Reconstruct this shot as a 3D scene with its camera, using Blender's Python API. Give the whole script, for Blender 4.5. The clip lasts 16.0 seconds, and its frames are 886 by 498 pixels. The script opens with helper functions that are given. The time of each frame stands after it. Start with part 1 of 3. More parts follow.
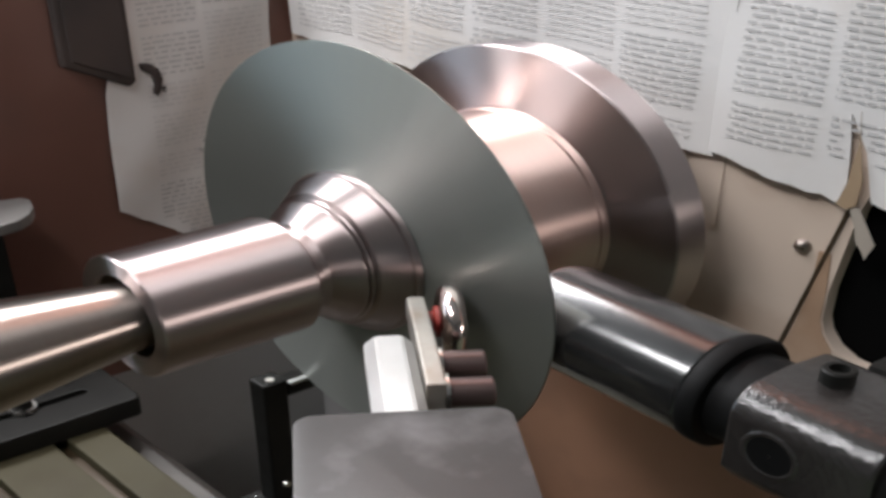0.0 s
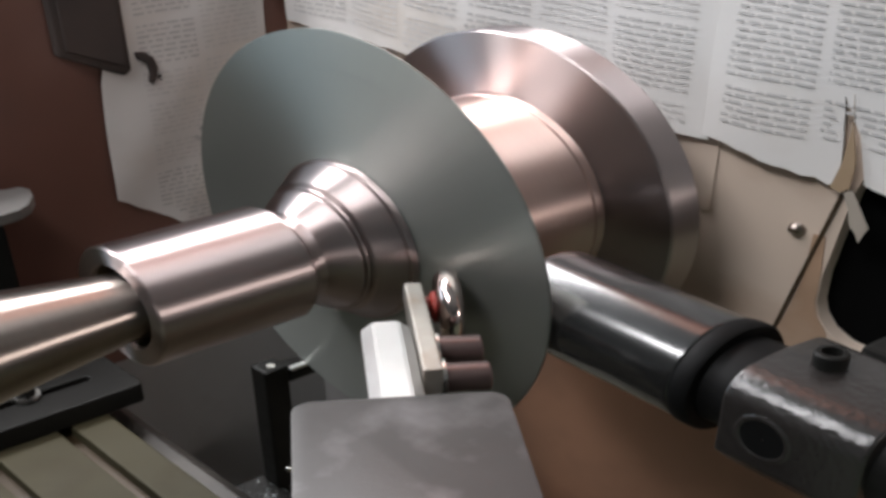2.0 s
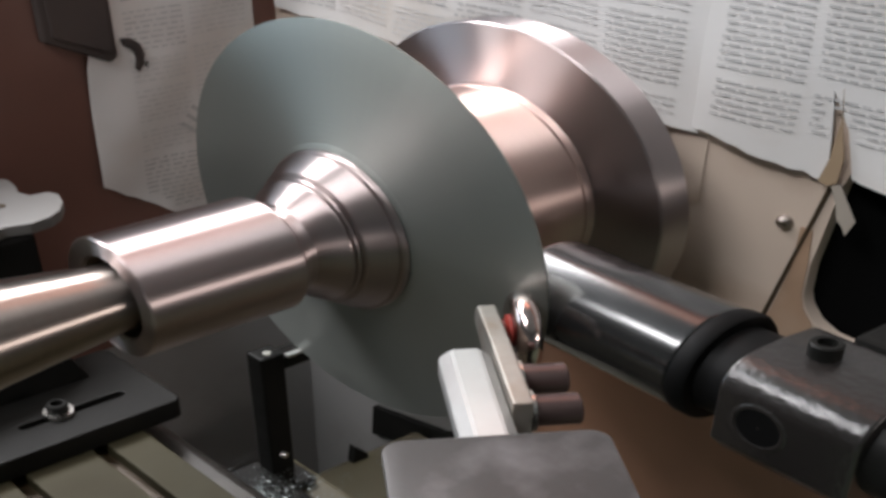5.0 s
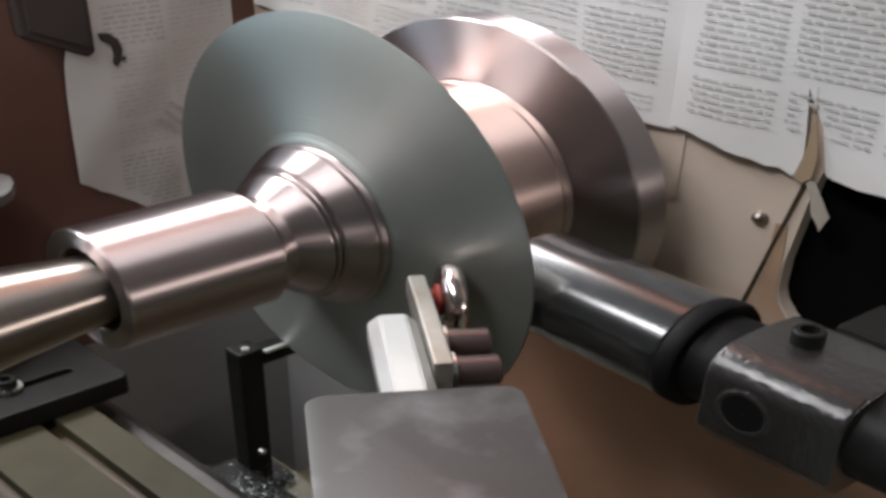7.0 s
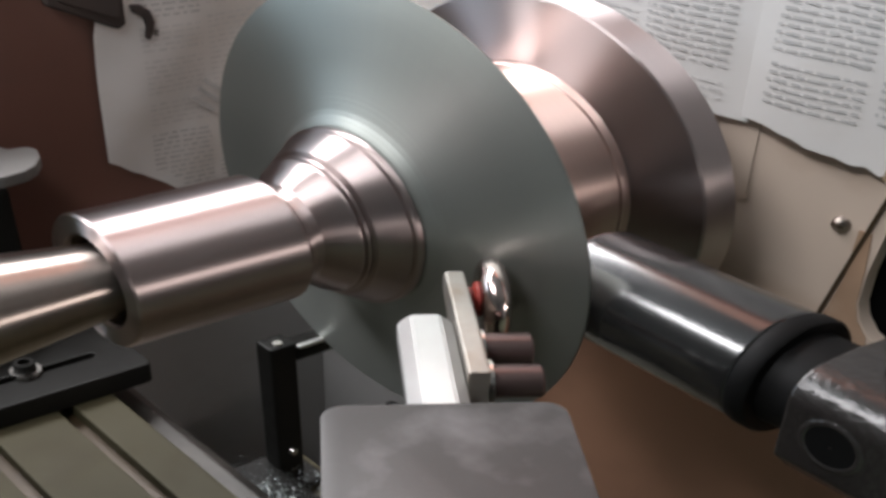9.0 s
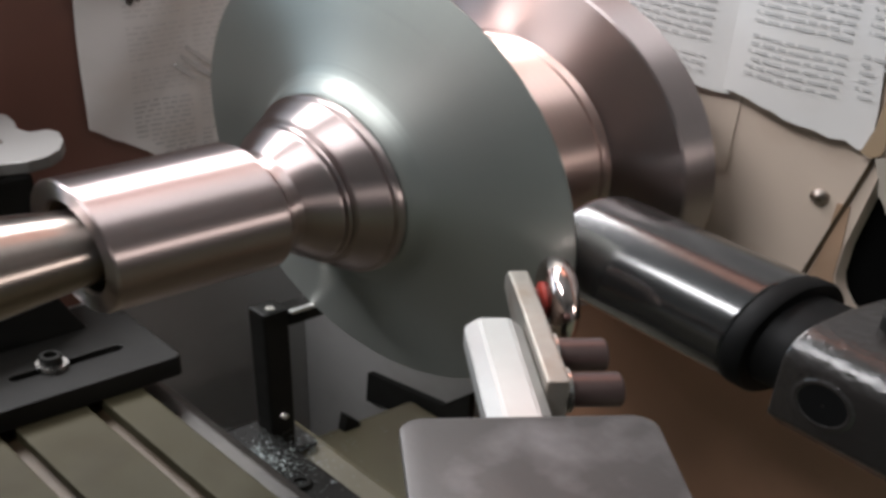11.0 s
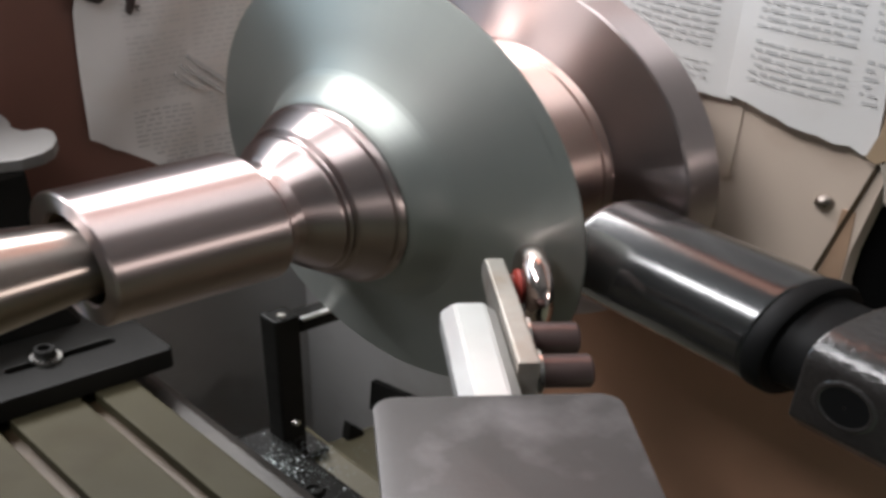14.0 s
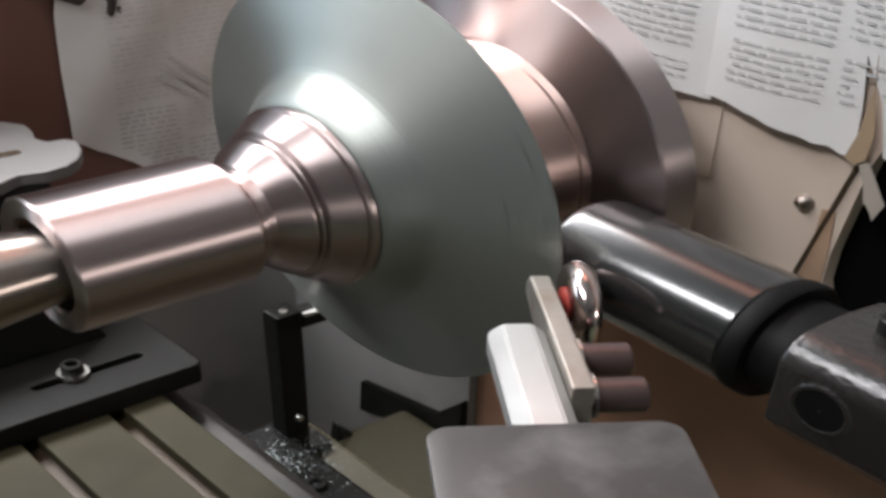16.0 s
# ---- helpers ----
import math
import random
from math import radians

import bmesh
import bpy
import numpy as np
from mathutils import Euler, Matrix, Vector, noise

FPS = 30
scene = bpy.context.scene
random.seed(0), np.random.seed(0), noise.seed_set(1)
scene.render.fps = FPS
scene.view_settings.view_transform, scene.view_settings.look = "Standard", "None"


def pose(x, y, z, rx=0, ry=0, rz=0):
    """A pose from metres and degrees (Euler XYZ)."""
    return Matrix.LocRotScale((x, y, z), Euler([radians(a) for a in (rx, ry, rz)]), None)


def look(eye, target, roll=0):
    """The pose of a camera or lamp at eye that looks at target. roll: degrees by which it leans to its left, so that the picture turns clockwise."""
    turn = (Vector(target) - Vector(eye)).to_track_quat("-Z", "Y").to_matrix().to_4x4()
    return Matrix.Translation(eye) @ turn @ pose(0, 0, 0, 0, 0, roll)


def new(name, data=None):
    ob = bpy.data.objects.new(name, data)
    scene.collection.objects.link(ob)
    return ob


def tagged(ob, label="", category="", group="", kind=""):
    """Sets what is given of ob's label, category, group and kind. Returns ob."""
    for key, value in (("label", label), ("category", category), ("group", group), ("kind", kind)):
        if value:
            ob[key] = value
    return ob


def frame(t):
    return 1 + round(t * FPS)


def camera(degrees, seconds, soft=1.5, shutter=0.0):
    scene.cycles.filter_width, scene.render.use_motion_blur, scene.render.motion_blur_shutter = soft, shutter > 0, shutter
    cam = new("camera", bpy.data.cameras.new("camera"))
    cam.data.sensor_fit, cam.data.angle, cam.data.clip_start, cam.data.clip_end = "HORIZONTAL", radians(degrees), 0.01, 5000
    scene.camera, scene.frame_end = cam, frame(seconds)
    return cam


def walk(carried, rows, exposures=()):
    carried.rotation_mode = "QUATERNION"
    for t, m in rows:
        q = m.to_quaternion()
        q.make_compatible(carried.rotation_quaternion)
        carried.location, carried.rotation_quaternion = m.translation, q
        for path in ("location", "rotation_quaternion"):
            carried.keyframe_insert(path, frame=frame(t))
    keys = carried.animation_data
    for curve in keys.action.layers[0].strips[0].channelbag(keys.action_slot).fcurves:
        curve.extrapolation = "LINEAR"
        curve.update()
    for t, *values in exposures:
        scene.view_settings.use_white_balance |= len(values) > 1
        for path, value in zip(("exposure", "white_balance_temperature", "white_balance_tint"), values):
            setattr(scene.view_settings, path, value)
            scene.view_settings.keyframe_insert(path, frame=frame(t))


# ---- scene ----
# The film is shown 4:3 footage widened to 16:9, so the whole place is built 4/3 wider along world x.
# Lengths below are in radii of the sheet disc (R = 0.12 m), in the lathe's own axes:
# x along the spindle towards the headstock, y towards the back of the machine, z up; the spindle axis is z = 0.
R = 0.12
WIDE = 4 / 3
AXIS_HEIGHT = 1.05
TURN = Matrix.Rotation(radians(41.3), 4, "Z")


def world(x, y, z):
    p = TURN @ Vector((x * R, y * R, z * R))
    return Vector((p.x * WIDE, p.y, p.z + AXIS_HEIGHT))


# ---- camera ----
cam = camera(50.89, 16.0, soft=3.4, shutter=0.0)
walk(cam, [
    (0, pose(0.0527, -0.4779, 1.3030, 62.28, -0.24, 0.18)),
    (0.5, pose(0.0554, -0.4752, 1.3033, 61.66, 0.10, 0.21)),
    (1, pose(0.0559, -0.4750, 1.2966, 61.82, -0.29, 0.33)),
    (1.5, pose(0.0511, -0.4745, 1.3012, 61.12, -0.42, -0.96)),
    (2, pose(0.0574, -0.4781, 1.3062, 61.18, 0.36, 0.07)),
    (2.5, pose(0.0550, -0.4790, 1.3088, 60.77, -0.02, -0.96)),
    (3, pose(0.0557, -0.4831, 1.3132, 60.56, -0.05, -1.79)),
    (3.5, pose(0.0524, -0.4800, 1.3128, 60.45, -0.17, -2.14)),
    (4, pose(0.0573, -0.4730, 1.3067, 60.70, -0.12, -1.20)),
    (6.3, pose(0.0456, -0.4824, 1.3148, 59.52, -0.67, -0.77)),
    (6.5, pose(0.0456, -0.4824, 1.3148, 59.68, -0.67, -1.81)),
    (7, pose(0.0495, -0.4817, 1.3056, 60.56, -1.32, -2.02)),
    (7.5, pose(0.0673, -0.4547, 1.3060, 60.99, -1.96, -2.05)),
    (7.7, pose(0.0691, -0.4469, 1.3053, 60.51, -1.73, -2.97)),
    (8, pose(0.0725, -0.4324, 1.3039, 59.22, -1.30, -1.78)),
    (8.2, pose(0.0704, -0.4339, 1.2994, 59.57, -1.39, -0.06)),
    (8.5, pose(0.0664, -0.4368, 1.2911, 59.92, -1.55, 0.64)),
    (8.7, pose(0.0631, -0.4364, 1.2898, 59.12, -1.49, 2.44)),
    (9, pose(0.0570, -0.4358, 1.2873, 59.57, -1.37, 1.66)),
    (9.5, pose(0.0568, -0.4382, 1.2896, 58.47, -1.66, 1.21)),
    (10, pose(0.0565, -0.4426, 1.2852, 58.69, -2.45, 0.88)),
    (12.3, pose(0.0652, -0.4283, 1.2867, 56.90, -1.78, 1.38)),
    (12.5, pose(0.0654, -0.4280, 1.2867, 57.57, -1.77, 0.69)),
    (13, pose(0.0654, -0.4336, 1.2856, 58.04, -2.14, 0.62)),
    (13.5, pose(0.0590, -0.4341, 1.2869, 58.26, -1.87, 0.89)),
    (14, pose(0.0604, -0.4333, 1.2863, 58.23, -1.74, 1.11)),
    (14.5, pose(0.0618, -0.4286, 1.2875, 57.94, -1.20, 1.21)),
    (15, pose(0.0595, -0.4342, 1.2864, 58.33, -1.56, 1.47)),
    (15.5, pose(0.0692, -0.4318, 1.2877, 58.08, -1.57, 1.23)),
    (16, pose(0.0763, -0.4278, 1.2879, 57.96, -1.25, 1.27)),
], exposures=[(0, 0.06), (1.5, -0.02), (3.5, -0.09), (8, -0.10), (10, 0.0), (12.5, 0.09), (16, 0.11)])

# ---- light ----
sky = bpy.data.worlds.new("workshop_air")
scene.world = sky
sky.use_nodes = True
sky.node_tree.nodes["Background"].inputs[0].default_value = (0.80, 0.86, 0.90, 1)
sky.node_tree.nodes["Background"].inputs[1].default_value = 0.30


def area_lamp(name, eye, target, size_x, size_y, watts, color, roll=0.0):
    data = bpy.data.lights.new(name, "AREA")
    data.shape, data.size, data.size_y, data.energy, data.color = "RECTANGLE", size_x, size_y, watts, color
    ob = new(name, data)
    ob.matrix_world = look(eye, target, roll)
    return ob


area_lamp("tube_lamp", world(-0.8, 7.2, 11.0), world(-0.8, 7.2, 0), 1.55, 0.60, 62, (0.98, 0.97, 1.0), 31.0)
area_lamp("rear_window_light", world(-9.0, 14.0, 5.2), world(-0.2, 0, 0.3), 1.3, 0.75, 14, (0.66, 0.83, 1.0))
area_lamp("warm_lamp", world(5.6, 4.2, 11.0), world(5.6, 4.2, 0), 0.95, 1.10, 6.0, (1.0, 0.45, 0.32), 31.0)
area_lamp("ceiling_lamp", world(-10.0, -0.5, 15.0), world(0.8, 0, 0), 1.2, 0.35, 34, (0.98, 0.97, 1.0))
area_lamp("front_window_light", world(7.0, -24.0, 3.5), world(0.5, 0, 0), 1.4, 0.3, 36, (1.0, 0.89, 0.85))


# ---- materials ----
def material(name, color, rough=0.5, metal=0.0, vary=0.15, scale=40.0, bump=0.05, bump_scale=300.0, rough_vary=0.1,
             stain=None, stain_scale=9.0, stain_amount=0.5, aniso=0.0, stretch=(1, 1, 1), coat=0.0, coat_rough=0.12, specular=0.5, lay=""):
    m = bpy.data.materials.new(name)
    m.use_nodes = True
    nt = m.node_tree
    n, link = nt.nodes, nt.links.new
    b = n["Principled BSDF"]
    b.inputs["Metallic"].default_value = metal
    b.inputs["Specular IOR Level"].default_value = specular
    b.inputs["Coat Weight"].default_value = coat
    b.inputs["Coat Roughness"].default_value = coat_rough
    co = n.new("ShaderNodeTexCoord")
    mp = n.new("ShaderNodeMapping")
    mp.inputs["Scale"].default_value = stretch
    link(co.outputs["Object"], mp.inputs["Vector"])

    def field(size, detail=4.0):
        t = n.new("ShaderNodeTexNoise")
        t.inputs["Scale"].default_value = size
        t.inputs["Detail"].default_value = detail
        link(mp.outputs["Vector"], t.inputs["Vector"])
        return t.outputs["Fac"]

    def mix(fac, a, c):
        x = n.new("ShaderNodeMix")
        x.data_type = "RGBA"
        link(fac, x.inputs["Factor"])
        for s, v in ((6, a), (7, c)):
            if isinstance(v, tuple):
                x.inputs[s].default_value = (*v, 1)
            else:
                link(v, x.inputs[s])
        return x.outputs[2]

    dark = tuple(c * (1 - vary) for c in color)
    light = tuple(min(1, c * (1 + vary)) for c in color)
    out = mix(field(scale), dark, light)
    if stain:
        ramp = n.new("ShaderNodeMapRange")
        ramp.inputs[1].default_value, ramp.inputs[2].default_value = 0.5, 0.72
        ramp.inputs[4].default_value = stain_amount
        link(field(stain_scale, 6.0), ramp.inputs[0])
        out = mix(ramp.outputs[0], out, stain)
    link(out, b.inputs["Base Color"])
    rr = n.new("ShaderNodeMapRange")
    rr.inputs[3].default_value, rr.inputs[4].default_value = max(0.02, rough - rough_vary), min(1, rough + rough_vary)
    link(field(scale * 1.7), rr.inputs[0])
    link(rr.outputs[0], b.inputs["Roughness"])
    if bump:
        bp = n.new("ShaderNodeBump")
        bp.inputs["Strength"].default_value, bp.inputs["Distance"].default_value = bump, 0.001
        link(field(bump_scale), bp.inputs["Height"])
        link(bp.outputs["Normal"], b.inputs["Normal"])
    if aniso:
        b.inputs["Anisotropic"].default_value = aniso
        b.inputs["Anisotropic Rotation"].default_value = 0.25
        if lay:
            at = n.new("ShaderNodeAttribute")
            at.attribute_name = lay
            tg = n.new("ShaderNodeVectorTransform")
            tg.vector_type, tg.convert_from, tg.convert_to = "VECTOR", "OBJECT", "WORLD"
            link(at.outputs["Vector"], tg.inputs["Vector"])
        else:
            tg = n.new("ShaderNodeTangent")
            tg.direction_type, tg.axis = "RADIAL", "X"
        link(tg.outputs[0], b.inputs["Tangent"])
    return m


# Pinkish reflections are put into the tints of the next three steels.
turned = material("turned_steel", (0.57, 0.48, 0.465), 0.43, 1.0, 0.03, 20, 0, 60, 0.015, aniso=0.98, stretch=(30, 0.05, 0.05))
# The mandrel's copy is brighter and pinker, painting its rosy reflections.
mandrel_steel = material("reflection_tinted_steel", (0.90, 0.685, 0.615), 0.48, 1.0, 0.03, 20, 0, 60, 0.015, aniso=0.98, stretch=(30, 0.05, 0.05))
flange_steel = material("flange_steel", (0.55, 0.48, 0.47), 0.42, 1.0, 0.03, 20, 0, 60, 0.015, aniso=1.0, stretch=(20, 0.05, 0.05))
sheet_steel = material("sheet_steel", (0.40, 0.422, 0.396), 0.49, 0.9, 0.05, 30, 0.0, 90, 0.04, aniso=0.65, lay="lay")
centre_steel = material("centre_steel", (0.40, 0.345, 0.31), 0.36, 1.0, 0.08, 30, 0, 80, 0.04, stretch=(12, 0.1, 0.1), aniso=0.9)
roller_steel = material("roller_steel", (0.60, 0.50, 0.47), 0.16, 1.0, 0.08, 60, 0.02, 200, 0.05)
shank_steel = material("shank_steel", (0.60, 0.61, 0.60), 0.42, 0.85, 0.08, 60, 0.05, 300, 0.08)
ground_steel = material("ground_steel", (0.075, 0.074, 0.073), 0.48, 0.6, 0.2, 25, 0.08, 500, 0.12, stain=(0.19, 0.186, 0.192), stain_scale=30, stain_amount=0.8)
rail_steel = material("oily_rail_steel", (0.05, 0.047, 0.043), 0.4, 0.4, 0.3, 25, 0.08, 400, 0.12, stain=(0.11, 0.10, 0.085), stain_scale=20)
worn_plate = material("worn_steel_plate", (0.34, 0.32, 0.29), 0.5, 0.8, 0.25, 80, 0.15, 400, 0.1, stain=(0.22, 0.15, 0.10), stain_scale=60)
screw_steel = material("browned_steel", (0.12, 0.085, 0.08), 0.38, 0.8, 0.2, 120, 0.05, 600, 0.1)
black_steel = material("blackened_steel", (0.010, 0.010, 0.009), 0.45, 0.0, 0.3, 60, 0.1, 500, 0.12, specular=0.16)
gloss_black = material("oiled_black_steel", (0.010, 0.010, 0.010), 0.2, 0.0, 0.2, 40, 0.06, 500, 0.03, coat=0.7, coat_rough=0.13, specular=0.8)
hammered_black = material("hammered_black_paint", (0.018, 0.016, 0.015), 0.24, 0.0, 0.2, 60, 0.5, 380, 0.05, specular=0.85)
rubber = material("black_rubber", (0.005, 0.005, 0.005), 0.55, 0.0, 0.2, 60, 0.05, 300, specular=0.12)
cream_paint = material("cream_machine_paint", (0.58, 0.475, 0.39), 0.42, 0.0, 0.06, 14, 0.05, 200, 0.06, stain=(0.34, 0.22, 0.14), stain_scale=11, stain_amount=0.7)
maroon = material("maroon_machine_paint", (0.15, 0.068, 0.05), 0.5, 0.0, 0.2, 10, 0.06, 150, 0.1, stain=(0.10, 0.06, 0.05), stain_scale=9)
# Brown paint with the reddish light on the lower wall put into it.
lower_brown = material("light_reddened_brown_paint", (0.47, 0.255, 0.165), 0.45, 0.0, 0.2, 10, 0.06, 150, 0.1, stain=(0.20, 0.12, 0.085), stain_scale=8)
grey_paint = material("grey_machine_paint", (0.47, 0.465, 0.44), 0.55, 0.0, 0.12, 12, 0.05, 200, 0.08, stain=(0.10, 0.09, 0.08), stain_scale=10)
pale_grey = material("pale_grey_paint", (0.15, 0.148, 0.142), 0.5, 0.0, 0.1, 12, 0.05, 200, 0.08, stain=(0.2, 0.18, 0.16), stain_scale=12)
mid_grey = material("mid_grey_paint", (0.31, 0.305, 0.295), 0.55, 0.0, 0.1, 12, 0.05, 200, 0.08, stain=(0.16, 0.15, 0.13), stain_scale=12)
bed_brown = material("oily_bed_paint", (0.095, 0.085, 0.052), 0.45, 0.0, 0.25, 14, 0.08, 200, 0.1, stain=(0.07, 0.055, 0.04), stain_scale=12)
table_top = material("scraped_table_steel", (0.044, 0.039, 0.021), 0.6, 0.0, 0.15, 30, 0.08, 300, 0.1, stain=(0.030, 0.024, 0.012), stain_scale=22, stain_amount=0.6, specular=0.2)
slot_oil = material("oily_slot", (0.05, 0.034, 0.018), 0.4, 0.2, 0.3, 60, 0.1, 300)
newsprint = material("old_newsprint", (0.70, 0.68, 0.66), 0.85, 0.0, 0.05, 12, 0.25, 35, 0.05, stain=(0.50, 0.42, 0.34), stain_scale=10, stain_amount=0.45)
paper_back = material("browned_paper", (0.32, 0.23, 0.145), 0.85, 0.0, 0.15, 20, 0.2, 60)
ink = material("faded_ink", (0.49, 0.48, 0.47), 0.9, 0.0, 0.25, 200, 0)
ink_dark = material("headline_ink", (0.48, 0.47, 0.46), 0.9, 0.0, 0.35, 200, 0)
dull_box = material("dull_dark_paint", (0.055, 0.045, 0.042), 0.7, 0.0, 0.3, 12, 0.05, 150, 0.1, stain=(0.09, 0.065, 0.055), stain_scale=10, specular=0.2)
ink_light = material("pale_ink", (0.60, 0.585, 0.57), 0.9, 0.0, 0.2, 200, 0)
# Near-black that paints the shade inside the opening and the plate's slots.
shade_black = material("black_for_shade", (0.003, 0.003, 0.003), 0.95, 0.0, 0.2, 20, 0, specular=0.05)
zinc = material("zinc_plated_steel", (0.62, 0.60, 0.57), 0.28, 1.0, 0.1, 100, 0.03, 400)
red_seal = material("red_bearing_seal", (0.24, 0.03, 0.022), 0.4)
chip_metal = material("steel_swarf", (0.20, 0.225, 0.22), 0.35, 1.0, 0.3, 300, 0)
plaster = material("workshop_plaster", (0.50, 0.53, 0.56), 0.9, 0.0, 0.08, 3, 0.1, 40)
concrete = material("painted_concrete_floor", (0.15, 0.19, 0.13), 0.7, 0.0, 0.15, 4, 0.2, 60, stain=(0.09, 0.10, 0.08), stain_scale=3)
# Colour of an added panel that only shows as a reflection.
orange_paint = material("reflected_orange_paint", (0.50, 0.13, 0.06), 0.5, 0.0, 0.12, 10, 0.05, 150, 0.08, stain=(0.30, 0.09, 0.05), stain_scale=9)
# Green chosen for what the flat sheet should reflect.
green_paint = material("reflected_grey_green_paint", (0.30, 0.37, 0.26), 0.5, 0.0, 0.12, 10, 0.05, 150, 0.08, stain=(0.18, 0.20, 0.15), stain_scale=9)
# Darker copy of newsprint; the scrap's shade is put into its colour.
shaded_paper = material("newsprint_in_shade", (0.33, 0.29, 0.245), 0.85, 0.0, 0.15, 20, 0.2, 60)
rust = material("rust_stain", (0.36, 0.235, 0.155), 0.6, 0.0, 0.25, 30, 0.1, 200, 0.1, stain=(0.48, 0.36, 0.27), stain_scale=16, stain_amount=0.8)


# ---- building helpers ----
def thing(name, base, label, category, group="", turn=0.0):
    """An Empty at base (lathe axes); its parts are built round it and turned with the lathe."""
    ob = new(name)
    ob.empty_display_size = 0.02
    ob.location = world(*base)
    ob.scale = (WIDE, 1, 1)
    ob["yaw"] = turn
    return tagged(ob, label, category, group)


def part(name, bm, mat, parent, label="", smooth=None):
    me = bpy.data.meshes.new(name)
    bmesh.ops.recalc_face_normals(bm, faces=bm.faces)
    bm.to_mesh(me)
    bm.free()
    me.materials.append(mat)
    ob = new(name, me)
    ob.parent = parent
    if parent.parent is None:
        ob.matrix_basis = TURN @ Matrix.Rotation(radians(parent["yaw"]), 4, "Z")
    if smooth is not None:
        me.shade_smooth()
        me.set_sharp_from_angle(angle=radians(smooth))
    return tagged(ob, label)


def structure(name, bm, mat, label, smooth=None):
    """A piece of the setting, built in lathe axes round the spindle's origin."""
    me = bpy.data.meshes.new(name)
    bmesh.ops.recalc_face_normals(bm, faces=bm.faces)
    bm.to_mesh(me)
    bm.free()
    me.transform(TURN)
    me.materials.append(mat)
    ob = new(name, me)
    ob.location, ob.scale = (0, 0, AXIS_HEIGHT), (WIDE, 1, 1)
    if smooth is not None:
        me.shade_smooth()
        me.set_sharp_from_angle(angle=radians(smooth))
    return tagged(ob, label, kind="structure")


def lathe(profile, seg=96, axis="X", at=(0, 0, 0), closed=True):
    """A turned solid: (along, radius) pairs in disc radii, round an axis through at."""
    bm = bmesh.new()
    rings = []
    for a, r in profile:
        ring = []
        for i in range(seg):
            t = 2 * math.pi * i / seg
            c, s = r * math.cos(t), r * math.sin(t)
            p = {"X": (a, c, s), "Y": (c, a, s), "Z": (c, s, a)}[axis]
            ring.append(bm.verts.new([(p[k] + at[k]) * R for k in range(3)]))
        rings.append(ring)
    for p, q in zip(rings, rings[1:]):
        for i in range(seg):
            bm.faces.new((p[i], p[(i + 1) % seg], q[(i + 1) % seg], q[i]))
    if closed:
        bm.faces.new(rings[0])
        bm.faces.new(rings[-1][::-1])
    return bm


def box(lo, hi, bevel=0.01, seg=2, bm=None):
    """A bevelled block between two corners, in disc radii."""
    own = bmesh.new()
    bmesh.ops.create_cube(own, size=1)
    for v in own.verts:
        v.co = Vector([(lo[k] + (v.co[k] + 0.5) * (hi[k] - lo[k])) * R for k in range(3)])
    if bevel:
        bmesh.ops.bevel(own, geom=own.edges[:], offset=bevel * R, segments=seg, affect="EDGES", profile=0.6)
    if bm is None:
        return own
    me = bpy.data.meshes.new("joined")
    own.to_mesh(me)
    own.free()
    bm.from_mesh(me)
    bpy.data.meshes.remove(me)
    return bm


def prism(outline, lo, hi, plane="XY", bevel=0.0, seg=2):
    """An outline in one plane, extruded along the third axis from lo to hi, in disc radii."""
    bm = bmesh.new()
    put = {"XY": lambda a, b, c: (a, b, c), "YZ": lambda a, b, c: (c, a, b), "XZ": lambda a, b, c: (a, c, b)}[plane]
    low = [bm.verts.new([k * R for k in put(a, b, lo)]) for a, b in outline]
    high = [bm.verts.new([k * R for k in put(a, b, hi)]) for a, b in outline]
    n = len(outline)
    for i in range(n):
        bm.faces.new((low[i], low[(i + 1) % n], high[(i + 1) % n], high[i]))
    bm.faces.new(low[::-1])
    bm.faces.new(high)
    bmesh.ops.recalc_face_normals(bm, faces=bm.faces)
    if bevel:
        bmesh.ops.bevel(bm, geom=bm.edges[:], offset=bevel * R, segments=seg, affect="EDGES", profile=0.6)
    return bm


def rounded(x0, y0, x1, y1, r, n=6):
    out = []
    for cx, cy, a in ((x1 - r, y1 - r, 0), (x0 + r, y1 - r, 90), (x0 + r, y0 + r, 180), (x1 - r, y0 + r, 270)):
        out += [(cx + r * math.cos(radians(a + 90 * i / n)), cy + r * math.sin(radians(a + 90 * i / n))) for i in range(n + 1)]
    return out


def socket_screw(name, base, r, length, axis, label, mat, head_in=0.6, washer=False, group="", yaw=0.0, parent=None):
    """A socket head cap screw; its head runs along axis from 0 to length."""
    top = thing(name, base, label, "screw", group, yaw) if parent is None else None
    holder = top or parent
    off = (0, 0, 0) if top else base
    b = 0.12 * r
    head = lathe([(0, r), (length - b, r), (length, r - b), (length, r * head_in), (length * 0.45, r * head_in * 0.95)], 24, axis, off)
    ob = part("head" if top else name, head, mat, holder, "" if top else label, smooth=35)
    if washer:
        part("washer", lathe([(-0.012, r * 0.7), (-0.012, r * 1.42), (0.012, r * 1.42), (0.012, r * 0.7)], 32, axis, off), zinc, holder, "bright zinc washer", smooth=35)
    return top or ob


# ---- the machine's walls ----
HEAD_X, BACK_Y = 1.30, 2.20
hole = [(-1.17, -0.36), (-1.19, -0.43), (-1.24, -0.50), (-1.32, -0.545), (-1.45, -0.56), (-2.6, -0.56), (-2.6, 0.62), (-1.42, 0.62), (-1.29, 0.50), (-1.22, 0.25), (-1.17, -0.2)]


